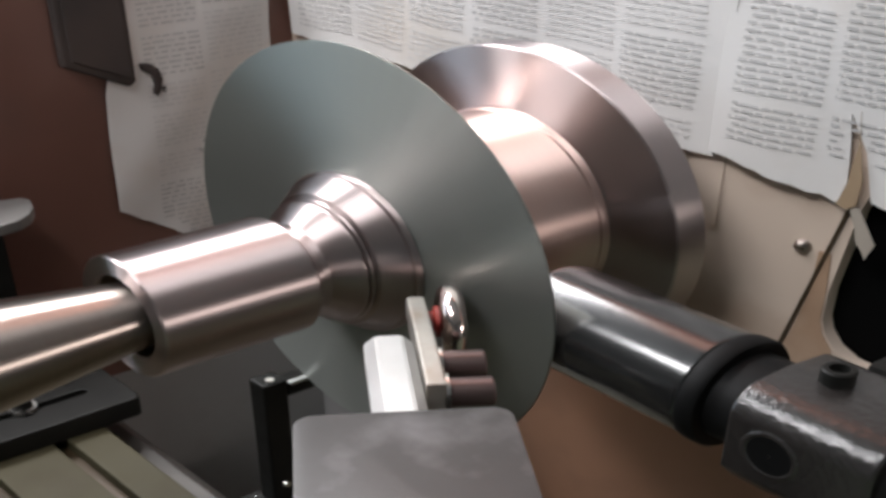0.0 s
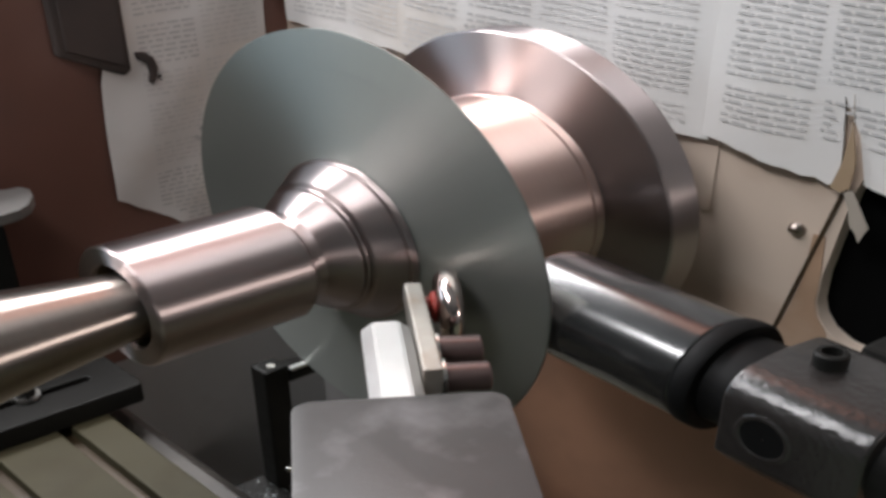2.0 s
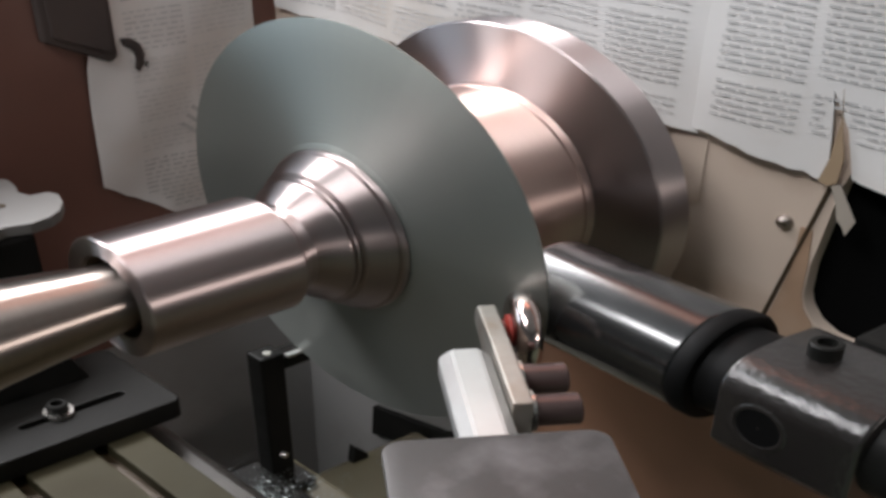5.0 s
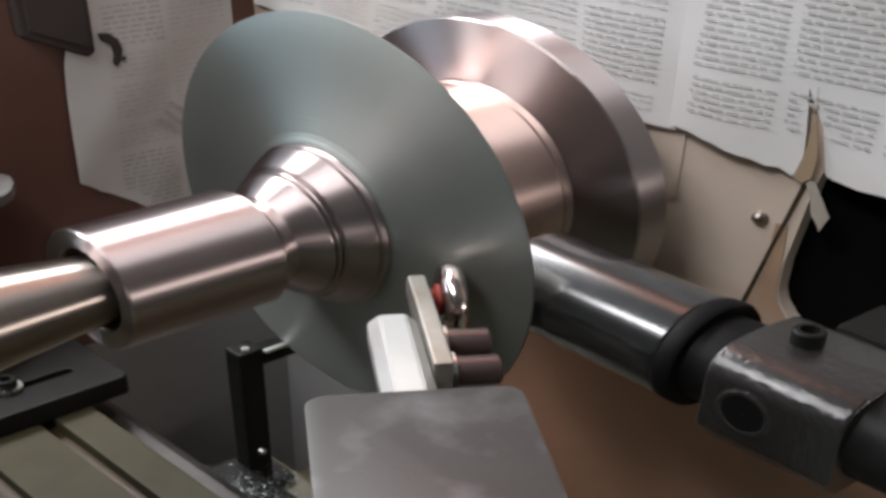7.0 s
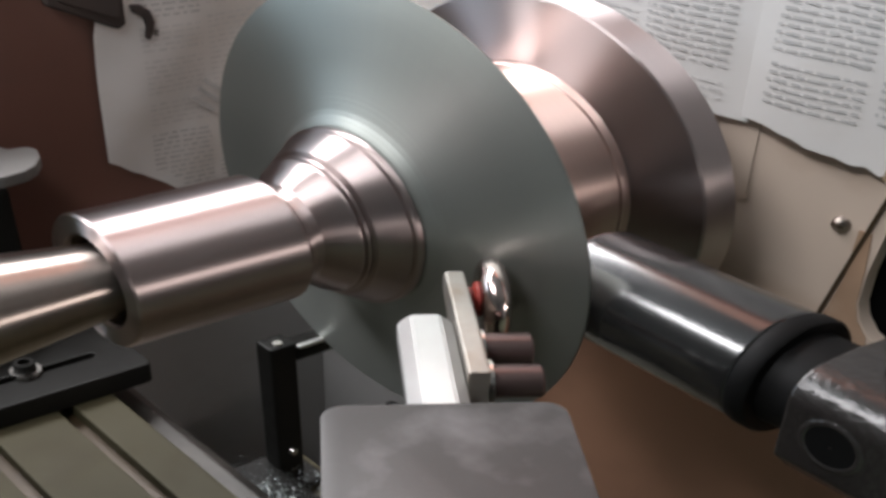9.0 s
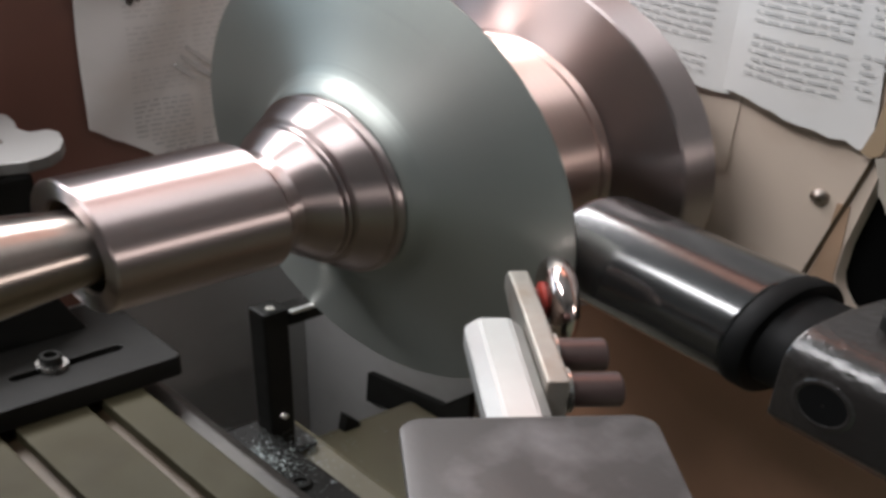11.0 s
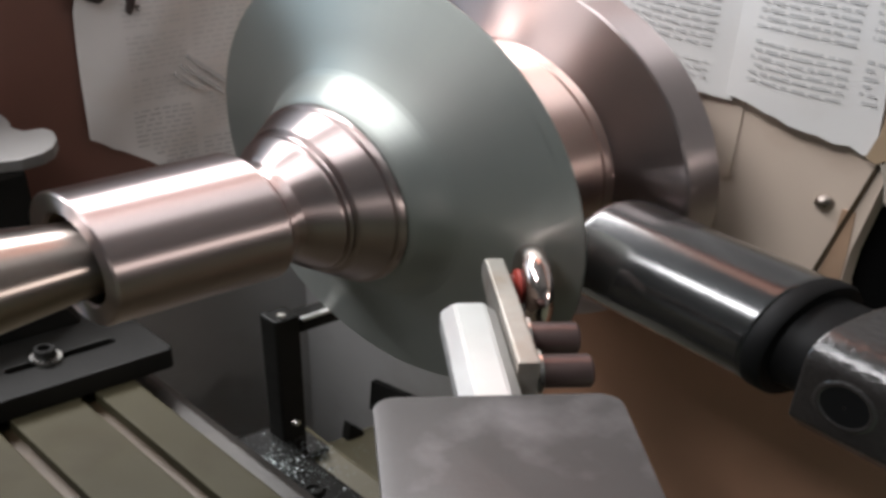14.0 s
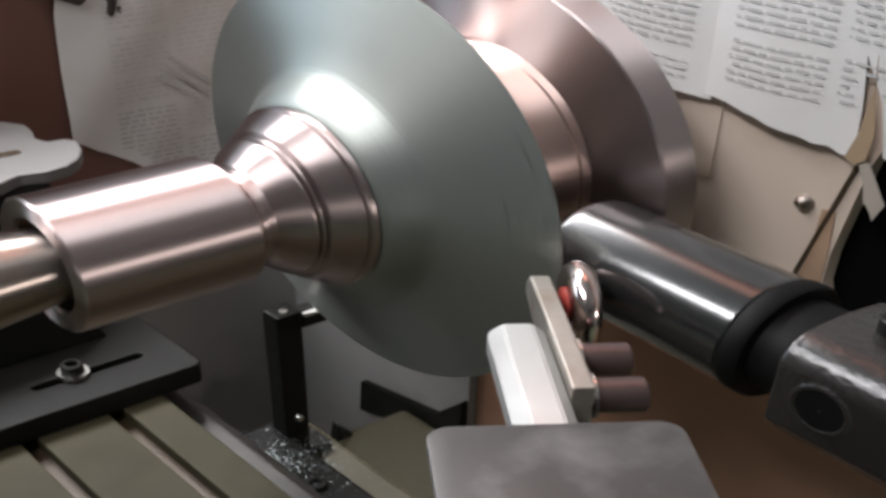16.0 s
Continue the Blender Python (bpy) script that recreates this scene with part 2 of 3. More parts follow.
def wall_with_hole():
    """The cream headstock panel with its round-cornered opening."""
    cu = bpy.data.curves.new("headstock_panel", "CURVE")
    cu.dimensions, cu.fill_mode, cu.extrude = "2D", "BOTH", 0.004
    for loop in ([(BACK_Y, -0.80), (BACK_Y, 2.1), (-5, 2.1), (-5, -0.80)], hole):
        sp = cu.splines.new("POLY")
        sp.points.add(len(loop) - 1)
        for p, (y, z) in zip(sp.points, loop):
            p.co = (y * R, z * R, 0, 1)
        sp.use_cyclic_u = True
    tmp = new("panel_curve", cu)
    me = bpy.data.meshes.new_from_object(tmp)
    bpy.data.objects.remove(tmp)
    me.transform(Matrix(((0, 0, 1, HEAD_X * R + 0.004), (1, 0, 0, 0), (0, 1, 0, 0), (0, 0, 0, 1))))
    bm = bmesh.new()
    bm.from_mesh(me)
    return bm


structure("wall_headstock", wall_with_hole(), cream_paint, "cream painted headstock panel with a dark opening, oil stained")
# No hollow is built: the black block's front face stands for its shade.
structure("opening_shade_block", box((1.40, -3.2, -1.0), (2.2, -1.0, 1.0), 0), shade_black, "black block painting the shade inside the headstock panel's opening")
structure("wall_lower", box((1.42, -5, -6), (1.52, BACK_Y, -0.70), 0), lower_brown, "brown lower panel under the headstock, reddish light put into its colour")
structure("wall_back", box((-1.1, BACK_Y, -1.9), (1.30, BACK_Y + 0.1, 0.95), 0), maroon, "maroon painted rear guard behind the lathe")
# Out of view; this green panel is added for the sheet to reflect.
structure("wall_green_reflector", box((-9, BACK_Y + 0.01, -1.9), (-1.1, BACK_Y + 0.11, 0.95), 0), green_paint, "unseen grey green panel added beyond the tailstock for the sheet's reflection")
structure("wall_back_lower", box((-9, BACK_Y + 0.02, -6), (1.355, BACK_Y + 0.12, -1.9), 0), mid_grey, "grey painted lower rear panel")
structure("wall_lower_inner", box((1.36, 0.64, -6.0), (1.415, BACK_Y + 0.12, -1.31), 0), mid_grey, "pale grey lower panel beside the bed")
# Out of view; added for an orange reflection on the bar and block.
structure("wall_orange_reflector", box((HEAD_X - 0.02, -5, 2.11), (HEAD_X + 0.08, BACK_Y, 2.75), 0.02), orange_paint, "unseen orange panel added above the headstock panel for reflections")
structure("chip_tray", box((-9, 1.104, -4.4), (1.355, BACK_Y + 0.015, -4.2), 0), mid_grey, "grey chip tray behind the bed")
structure("floor", box((-30, -34, -8.9), (26, 24, -8.75), 0), concrete, "stained concrete workshop floor")
structure("ceiling", box((-30, -34, 17.0), (26, 24, 17.2), 0), plaster, "plain plaster ceiling")
structure("wall_north", box((-30, 23.8, -8.75), (26, 24, 17), 0), plaster, "plain plastered wall")
structure("wall_south", box((-30, -34, -8.75), (26, -33.8, 17), 0), plaster, "plain plastered wall")
structure("wall_east", box((25.8, -33.8, -8.75), (26, 23.8, 17), 0), plaster, "plain plastered wall")
structure("wall_west", box((-30, -33.8, -8.75), (-29.8, 23.8, 17), 0), plaster, "plain plastered wall")

# a pressed rib on the cream panel and the shadow gap beside the opening
structure("panel_trim", prism([(-1.005, -0.60), (-1.02, -0.60), (-1.20, 0.30), (-1.185, 0.30)], HEAD_X - 0.012, HEAD_X, "YZ"), slot_oil, "dark seam between two cream panels")
structure("panel_stain", prism([(-1.10, 0.0), (-1.150, 0.0), (-1.163, -0.20), (-1.165, -0.36), (-1.185, -0.44), (-1.235, -0.51), (-1.26, -0.66), (-0.98, -0.72), (-1.05, -0.50), (-1.095, -0.25)], HEAD_X - 0.006, HEAD_X + 0.01, "YZ"), rust, "brown rust stain running down beside the seam")
tag = thing("panel_plate", (HEAD_X, -0.56, 0.0), "thin cream painted cover plate let into the panel", "cover plate")
part("plate", prism(rounded(-0.075, -0.045, 0.09, 0.36, 0.012, 3), -0.008, 0.0, "YZ", 0.002), cream_paint, tag)
panel_screw = thing("panel_screw", (HEAD_X, -1.03, 0.0), "small brass coloured dome head screw on the cream panel", "screw")
part("head", lathe([(-0.032, 0.006), (-0.030, 0.018), (-0.022, 0.029), (-0.009, 0.035), (0.0, 0.037)], 24), centre_steel, panel_screw, smooth=60)
part("slot", box((-0.034, -0.022, -0.004), (-0.02, 0.022, 0.004), 0), slot_oil, panel_screw)


# ---- newspaper sheets ----
def paper(name, outline, label, plane, depth, columns, seed):
    """One newspaper sheet, outline (a, b) in its plane, with rows of print as small bars on it."""
    rnd = random.Random(seed)
    t = thing(name, (HEAD_X, 0, 0) if plane == "YZ" else (0, BACK_Y, 0), label, "newspaper")
    to = (lambda a, b, d: Vector((-d, a, b)) * R) if plane == "YZ" else (lambda a, b, d: Vector((a, -d, b)) * R)

    def wave(a, b):
        return depth + 0.020 * math.sin(5 * a + seed) * math.sin(3.1 * b + 2 * seed) + 0.008 * math.sin(11 * a - 7 * b + seed)

    def inside(a, b):
        odd = False
        for (x0, y0), (x1, y1) in zip(outline, outline[1:] + outline[:1]):
            if (y0 > b) != (y1 > b) and a < x0 + (b - y0) / (y1 - y0) * (x1 - x0):
                odd = not odd
        return odd

    bm = bmesh.new()
    face = bm.faces.new([bm.verts.new((a, b, 0)) for a, b in outline])
    lo = [min(p[k] for p in outline) for k in (0, 1)]
    hi = [max(p[k] for p in outline) for k in (0, 1)]
    for k in (0, 1):
        n = int((hi[k] - lo[k]) / 0.09)
        for i in range(1, n):
            co, no = Vector((0, 0, 0)), Vector((0, 0, 0))
            co[k], no[k] = lo[k] + (hi[k] - lo[k]) * i / n, 1
            bmesh.ops.bisect_plane(bm, geom=bm.verts[:] + bm.edges[:] + bm.faces[:], plane_co=co, plane_no=no)
    for v in bm.verts:
        v.co = to(v.co.x, v.co.y, wave(v.co.x, v.co.y))
    back = bmesh.ops.extrude_face_region(bm, geom=bm.faces[:])
    shift = to(0, 0, -0.004) - to(0, 0, 0)
    for g in back["geom"]:
        if isinstance(g, bmesh.types.BMVert):
            g.co += shift
    part("page", bm, newsprint, t, smooth=60)
    for name_, mat, keep in (("print", ink, 0), ("faint_print", ink_light, 1)):
        vs, fs = [], []
        rnd.seed(seed * 7)
        for c0, c1, top, bottom in columns:
            b, block = top, 0
            while b > bottom:
                if block <= 0:
                    block = rnd.randint(5, 14)
                    b -= rnd.uniform(0.02, 0.07)
                    tone = rnd.random() < 0.45
                block -= 1
                a, end = min(c0, c1), max(c0, c1)
                while a < end:
                    w = rnd.uniform(0.02, 0.075)
                    h = rnd.uniform(0.010, 0.0145)
                    if tone == keep and inside(a - 0.02, b - 0.02) and inside(a + w + 0.02, b + h + 0.02):
                        q = [(a, b), (min(a + w, end), b), (min(a + w, end), b + h), (a, b + h)]
                        i = len(vs)
                        vs += [to(x, y, wave(x, y) + 0.006) for x, y in q]
                        fs.append((i, i + 1, i + 2, i + 3))
                    a += w + rnd.uniform(0.010, 0.02)
                b -= 0.0345
        if fs:
            me = bpy.data.meshes.new(name_)
            me.from_pydata(vs, [], fs)
            me.materials.append(mat)
            ob = new(name_, me)
            ob.parent, ob.matrix_basis = t, TURN.copy()
            tagged(ob, "rows of small unreadable print", kind="stuff")
    return t


def ragged(a0, b0, a1, b1, n, amount, seed):
    rnd = random.Random(seed)
    return [(a0 + (a1 - a0) * i / n + rnd.uniform(-amount, amount) * 0.4, b0 + (b1 - b0) * i / n + rnd.uniform(-amount, amount)) for i in range(n + 1)]


cols = lambda start, stop, w, top, bottom: [(start - i * w, start - (i + 1) * w + 0.05, top, bottom) for i in range(int((start - stop) / w))]
paper("newspaper_sheet", [(2.15, 2.0)] + ragged(2.15, 0.42, -0.60, 0.335, 26, 0.012, 3) + [(-0.62, 2.0)],
      "yellowed newspaper sheet pasted over the headstock panel", "YZ", 0.03, cols(2.05, -0.6, 0.43, 1.95, 0.40), 3)
paper("newspaper_sheet", [(-0.58, 2.0)] + ragged(-0.585, 0.375, -1.13, 0.29, 10, 0.012, 5) + [(-1.165, 0.30), (-1.15, 0.5), (-1.13, 0.72), (-1.21, 0.55), (-1.26, 0.32)]
      + ragged(-1.30, 0.30, -2.5, 0.33, 12, 0.012, 6) + [(-2.5, 2.0)],
      "torn newspaper sheet with a slit, pasted over the panel", "YZ", 0.045, cols(-0.66, -2.5, 0.40, 1.95, 0.48), 8)
strip = thing("paper_strip", (HEAD_X, -1.2, 0.3), "torn brown paper strip hanging from the slit", "paper")
part("strip", prism([(0.030, 0.44), (0.01, 0.30), (0.025, 0.10), (0.050, -0.015), (0.01, -0.03), (-0.025, 0.0), (-0.03, 0.12), (0.005, 0.28)], -0.050, -0.046, "YZ"), paper_back, strip)
scrap = thing("paper_scrap", (HEAD_X, -1.2, 0.3), "curled newspaper scrap hanging over the dark opening, its white darkened for shade", "paper")
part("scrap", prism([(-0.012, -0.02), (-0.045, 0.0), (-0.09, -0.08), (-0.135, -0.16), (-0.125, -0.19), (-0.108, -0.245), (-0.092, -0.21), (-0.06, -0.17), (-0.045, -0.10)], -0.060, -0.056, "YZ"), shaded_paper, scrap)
paper("newspaper_sheet", [(1.15, 0.95)] + ragged(1.15, -1.22, 0.66, -1.05, 6, 0.01, 11) + ragged(0.62, -1.0, 0.15, -0.62, 8, 0.012, 12) + [(0.18, 0.2), (0.32, 0.95)],
      "grey newspaper sheet hanging on the maroon guard", "XZ", 0.03, [(0.40, 0.72, 1.1, -0.9), (0.76, 1.10, 1.1, -1.1)], 21)

cover_box = thing("dark_cover_box", (0.24, BACK_Y, 0.75), "dull dark grey box fixed to the maroon guard", "box")
part("box", prism([(-0.26, -0.33), (0.06, -0.52), (0.10, -0.49), (0.10, 0.20), (-0.26, 0.20)], -0.06, 0.0, "XZ", 0.02, 3), dull_box, cover_box)
part("lid", prism([(-0.22, -0.30), (0.05, -0.45), (0.07, -0.43), (0.07, 0.17), (-0.22, 0.17)], -0.075, -0.058, "XZ", 0.008), dull_box, cover_box, "shallow raised lid")
hook = thing("hook", (0.43, BACK_Y, 0.2), "dark bent hook on the maroon guard", "hook")
part("shank", prism([(-0.06, 0.17), (-0.01, 0.165), (0.035, 0.12), (0.05, 0.05), (0.035, -0.02), (0.012, -0.06), (-0.01, -0.035), (0.005, 0.03), (-0.005, 0.085), (-0.05, 0.12)], -0.06, -0.03, "XZ", 0.008), dull_box, hook, smooth=40)
part("tip", prism(rounded(0.045, -0.04, 0.065, 0.0, 0.009, 4), -0.055, -0.03, "XZ"), dull_box, hook)
headline = thing("headline", (0.0, BACK_Y - 0.055, 0.0), "bold unreadable headline rows on the grey newspaper", "print")
for k, n in ((0, 0.30), (1, 0.33), (2, 0.16)):
    x0, z0 = 0.69 - 0.035 * k, -0.17 - 0.055 * k
    part("bar", prism([(x0, z0), (x0 + n * 0.68, z0 - n * 0.73), (x0 + n * 0.68 + 0.018, z0 - n * 0.73 + 0.018), (x0 + 0.018, z0 + 0.018)], -0.004, 0.0, "XZ"), ink_dark, headline)

# ---- spindle side: flange, mandrel ----
spinning = []
flange = thing("chuck_flange", (0.783, 0, 0), "turned steel spindle flange with a concentric machining sheen", "flange")
spinning.append(part("face_disc", lathe([(0.0, 0.30), (0.0, 0.846), (0.150, 0.846), (0.152, 0.30)], 160), flange_steel, flange, smooth=30))
spinning.append(part("rim", lathe([(0.0, 0.845), (0.0, 0.850), (0.007, 0.858), (0.152, 0.858), (0.160, 0.850), (0.160, 0.845)], 160, closed=False), flange_steel, flange, smooth=30))
spinning.append(part("hub", lathe([(0.153, 0.40), (0.51, 0.40)], 64), flange_steel, flange, smooth=30))
mandrel = thing("forming_mandrel", (0.783, 0, 0), "turned steel forming mandrel, rosy reflections painted into its colour", "mandrel")
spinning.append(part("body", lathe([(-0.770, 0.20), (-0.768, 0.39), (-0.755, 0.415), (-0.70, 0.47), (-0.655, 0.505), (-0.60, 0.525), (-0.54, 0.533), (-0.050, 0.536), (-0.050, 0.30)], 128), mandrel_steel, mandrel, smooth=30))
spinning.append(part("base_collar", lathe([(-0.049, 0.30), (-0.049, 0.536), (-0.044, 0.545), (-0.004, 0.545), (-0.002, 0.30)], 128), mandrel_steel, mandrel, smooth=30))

# ---- tailstock side: follower and centre ----
follower = thing("follower_block", (0, 0, 0), "turned steel follower pressing the sheet, with grooved flange", "follower")
spinning.append(part("barrel", lathe([(-0.72, 0.180), (-0.918, 0.190), (-0.923, 0.196), (-0.923, 0.268), (-0.916, 0.275), (-0.345, 0.275), (-0.335, 0.268), (-0.318, 0.235), (-0.305, 0.222), (-0.30, 0.15)], 128, closed=False), turned, follower, smooth=30))
spinning.append(part("neck", lathe([(-0.302, 0.10), (-0.302, 0.223), (-0.275, 0.212), (-0.25, 0.214), (-0.18, 0.288), (-0.165, 0.297), (-0.158, 0.297), (-0.156, 0.270), (-0.147, 0.270), (-0.145, 0.303), (-0.138, 0.307),
                                        (-0.136, 0.282), (-0.127, 0.282), (-0.124, 0.325), (-0.115, 0.334), (-0.040, 0.388), (-0.037, 0.380), (-0.032, 0.380), (-0.029, 0.400), (-0.022, 0.404), (-0.004, 0.404), (-0.003, 0.10)], 128), turned, follower, smooth=25))
spinning.append(part("bore", lathe([(-0.70, 0.10), (-0.70, 0.178), (-0.905, 0.188)], 64, closed=False), slot_oil, follower, "dark bore", smooth=60))
centre = thing("live_centre", (-1.3, 0, 0), "tapered tailstock centre with a straw coloured sheen", "centre")
part("cone", lathe([(0.52, 0.05), (0.46, 0.135), (0.42, 0.146), (0.10, 0.192), (-0.45, 0.275), (-0.5, 0.28)], 96), centre_steel, centre, smooth=30)
part("quill", lathe([(-0.5, 0.34), (-2.6, 0.34)], 64), turned, centre, smooth=30)
tail = thing("tailstock", (-2.8, 0.2, -1.3), "dark grey tailstock casting on the bed", "tailstock")
part("body", box((-1.2, -0.45, -0.9), (0.9, 0.5, 1.0), 0.05), black_steel, tail)
part("barrel", lathe([(-1.3, 0.46), (0.5, 0.46)], 48, at=(0, -0.2, 1.3)), black_steel, tail, smooth=30)

# ---- the sheet being spun, in rigid platelets ----
SECTORS = 72
R_IN, R_OUT = 0.385, 1.010
EDGES = [R_IN + 0.0235 * i for i in range(11)] + [0.62 + (R_OUT - 0.62) * i / 9 for i in range(1, 10)]
RINGS = len(EDGES) - 1
STAGES = [0.0, 1.2, 3.3, 5.5, 7.0, 8.2, 9.0, 10.0, 11.2, 12.5, 14.0, 15.0, 16.0]


def ease(t, a, b):
    return min(1, max(0, (t - a) / (b - a)))


def slope(r, t):
    """The sheet's bend towards the headstock in degrees, at radius r of the flat blank: laid on the mandrel's nose up to
    the formed radius, flaring beyond it."""
    formed = float(np.interp(t, [0, 4, 7, 9, 10, 12.5, 14, 16], [0.36, 0.38, 0.41, 0.435, 0.455, 0.50, 0.525, 0.545]))
    hug = 1 - ease(r, formed - 0.02, formed + 0.05)
    nose = float(np.interp(r, [0.392, 0.41, 0.43, 0.46, 0.50, 0.56, 0.62], [0, 22, 36, 46, 50, 54, 56]))
    near = (2 * ease(t, 0, 4) + 8 * ease(t, 4, 9) + 3 * ease(t, 9, 14)) * (1 - ease(r, 0.50, 0.70))
    flare = 1.0 * ease(t, 0, 4) + 3.5 * ease(t, 4, 9) + 9.0 * ease(t, 8.5, 16) + near
    return hug * nose + (1 - hug) * ease(r, 0.395, 0.43) * flare + 5 * ease(r, 0.88, 1.0) * ease(t, 1, 6) * (1 - ease(t, 9, 14))


def profile(t, n=600):
    xs, rs, x, r = [], [], 0.002, R_IN
    for i in range(n + 1):
        xs.append(x), rs.append(r)
        a = radians(slope(R_IN + (R_OUT - R_IN) * (i + 0.5) / n, t))
        x += math.sin(a) * (R_OUT - R_IN) / n
        r += math.cos(a) * (R_OUT - R_IN) / n
    return xs, rs


def platelet(k):
    """One platelet of ring k, front towards the tailstock (-x), radius along y; about 1.2 mm thick."""
    w, rm = EDGES[k + 1] - EDGES[k], (EDGES[k] + EDGES[k + 1]) / 2
    half, last = math.pi / SECTORS * 1.02, k == RINGS - 1
    verts, faces, normals, grain = [], [], [], []
    nt, nr, thick = 4, 2, 0.010
    for side in (0, thick):
        for i in range(nr + 1):
            rr = rm + w * (i / nr - 0.5) + 0.0012 * (i - 1)
            for j in range(nt + 1):
                p = half * (2 * j / nt - 1)
                verts.append((side * R, (rr * math.cos(p) - rm) * R, rr * math.sin(p) * R))
                grain.append((0.0, -math.sin(p), math.cos(p)))
                am = radians(slope(rm, 13.0)) * 0.7
                bend = radians(slope(rm + w / 2, 13.0) - slope(rm - w / 2, 13.0)) * 0.7
                v = Vector((-1, bend * (i / nr - 0.5), math.sin(am) * p)).normalized()
                normals.append(v if side == 0 else -v)
    row = nt + 1
    off = row * (nr + 1)
    for i in range(nr):
        for j in range(nt):
            a = i * row + j
            faces += [(a, a + 1, a + row + 1, a + row), (off + a, off + a + row, off + a + row + 1, off + a + 1)]
    for i in ([nr] if last else []):
        for j in range(nt):
            a = i * row + j
            faces.append((a, a + 1, off + a + 1, off + a))
    me = bpy.data.meshes.new("platelet")
    me.from_pydata(verts, [], faces)
    lay = me.attributes.new("lay", "FLOAT_VECTOR", "POINT")
    for d, v in zip(lay.data, grain):
        d.vector = v
    me.shade_smooth()
    me.normals_split_custom_set_from_vertices(normals)
    me.materials.append(sheet_steel)
    return me


sheet = thing("sheet_disc", (0, 0, 0), "round grey green steel sheet being spun into a shallow dish", "metal disc")
sheet_rotor = new("spun_blank")
sheet_rotor.parent, sheet_rotor.matrix_basis = sheet, TURN.copy()
platelets = []
for k in range(RINGS):
    data = platelet(k)
    for s in range(SECTORS):
        ob = new("platelet", data)
        ob.parent = sheet_rotor
        platelets.append((ob, k, 2 * math.pi * s / SECTORS))

# ---- the black backing bar with its square block, on a slide of its own ----
moving_saddle, moving_slide, moving_bar = [], [], []


def on_saddle(ob):
    moving_saddle.append((ob, ob.location.copy()))
    return ob


def on_slide(ob):
    moving_slide.append((ob, ob.location.copy()))
    return ob


def on_bar_slide(ob):
    moving_bar.append((ob, ob.location.copy()))
    return ob


def shrunk(ob, k=0.933):
    ob.scale = (WIDE * k, k, k)
    return ob


BAR_YAW = -2.75
BAR = (0.5395, -1.127, -0.091)


def bar_point(a, b, z):
    """A point given along the bar's own axes: a across it, b along it, z over its centre line."""
    c, s = math.cos(radians(BAR_YAW)), math.sin(radians(BAR_YAW))
    return (BAR[0] + a * c - b * s, BAR[1] + a * s + b * c, BAR[2] + z)


arm = on_bar_slide(thing("round_bar", BAR, "glossy black round steel bar reaching in beside the mandrel", "bar", turn=BAR_YAW))
part("shaft", lathe([(0.385, 0.15), (0.385, 0.195), (0.378, 0.208), (0.358, 0.222), (0.345, 0.2258), (0.338, 0.2265), (0.332, 0.2266), (-0.348, 0.2284), (-0.354, 0.2284), (-0.360, 0.2275), (-0.365, 0.222), (-0.365, 0.20)], 128, "Y"), gloss_black, arm, smooth=40)
part("groove", lathe([(-0.365, 0.185), (-0.57, 0.185)], 64, "Y"), rubber, arm, smooth=30)


def collar():
    """A split rubber collar: a thick C round the shaft."""
    bm = bmesh.new()
    rings = []
    for i in range(61):
        t = radians(-110 + 285 * i / 60)
        f = min(1, 0.35 + 4 * min(i, 60 - i) / 60)
        sec = [(-0.369, 0.186), (-0.369, 0.205 + 0.026 * f), (-0.375, 0.205 + 0.029 * f), (-0.425, 0.205 + 0.029 * f), (-0.436, 0.205 + 0.020 * f), (-0.436, 0.186)]
        rings.append([bm.verts.new((r * math.cos(t) * -R, a * R, r * math.sin(t) * R)) for a, r in sec])
    for p, q in zip(rings, rings[1:]):
        for i in range(len(p)):
            bm.faces.new((p[i], p[(i + 1) % len(p)], q[(i + 1) % len(p)], q[i]))
    bm.faces.new(rings[0])
    bm.faces.new(rings[-1][::-1])
    return bm


part("collar", collar(), rubber, arm, "split black rubber collar", smooth=40)


def block_section():
    """The holder block's outline across the bar: flat sides and a softly rounded top."""
    out = [(-0.235, -0.14), (-0.17, -0.225), (0.17, -0.225), (0.235, -0.16), (0.235, 0.10)]
    out += [(0.14 + 0.095 * math.cos(radians(a)), 0.105 + 0.095 * math.sin(radians(a))) for a in (15, 35, 55, 75)]
    out += [(0.02, 0.212), (-0.09, 0.208)]
    out += [(-0.115 + 0.12 * math.cos(radians(a)), 0.085 + 0.12 * math.sin(radians(a))) for a in (100, 115, 130, 145, 160, 175)]
    return out


arm_block = on_bar_slide(thing("holder_block", bar_point(0, -0.56, 0), "black hammered holder block with a round side hole", "holder block", turn=BAR_YAW))
part("body", prism(block_section(), -0.46, 0.0, "XZ", 0.014, 3), hammered_black, arm_block, smooth=50)
part("hole_ring", lathe([(-0.2345, 0.072), (-0.240, 0.080), (-0.240, 0.088), (-0.234, 0.098)], 40, at=(0, -0.155, 0.0), closed=False), hammered_black, arm_block, smooth=40)
# No recess is cut into the body; this black disc paints its shade.
part("hole", lathe([(-0.2365, 0.006), (-0.2365, 0.076)], 40, at=(0, -0.155, 0.0), closed=False), rubber, arm_block, "flat black disc painting a round recess's shade")
part("tail", lathe([(-0.455, 0.18), (-0.46, 0.20), (-1.6, 0.20)], 64, "Y"), black_steel, arm_block, "black round tail of the holder", smooth=40)
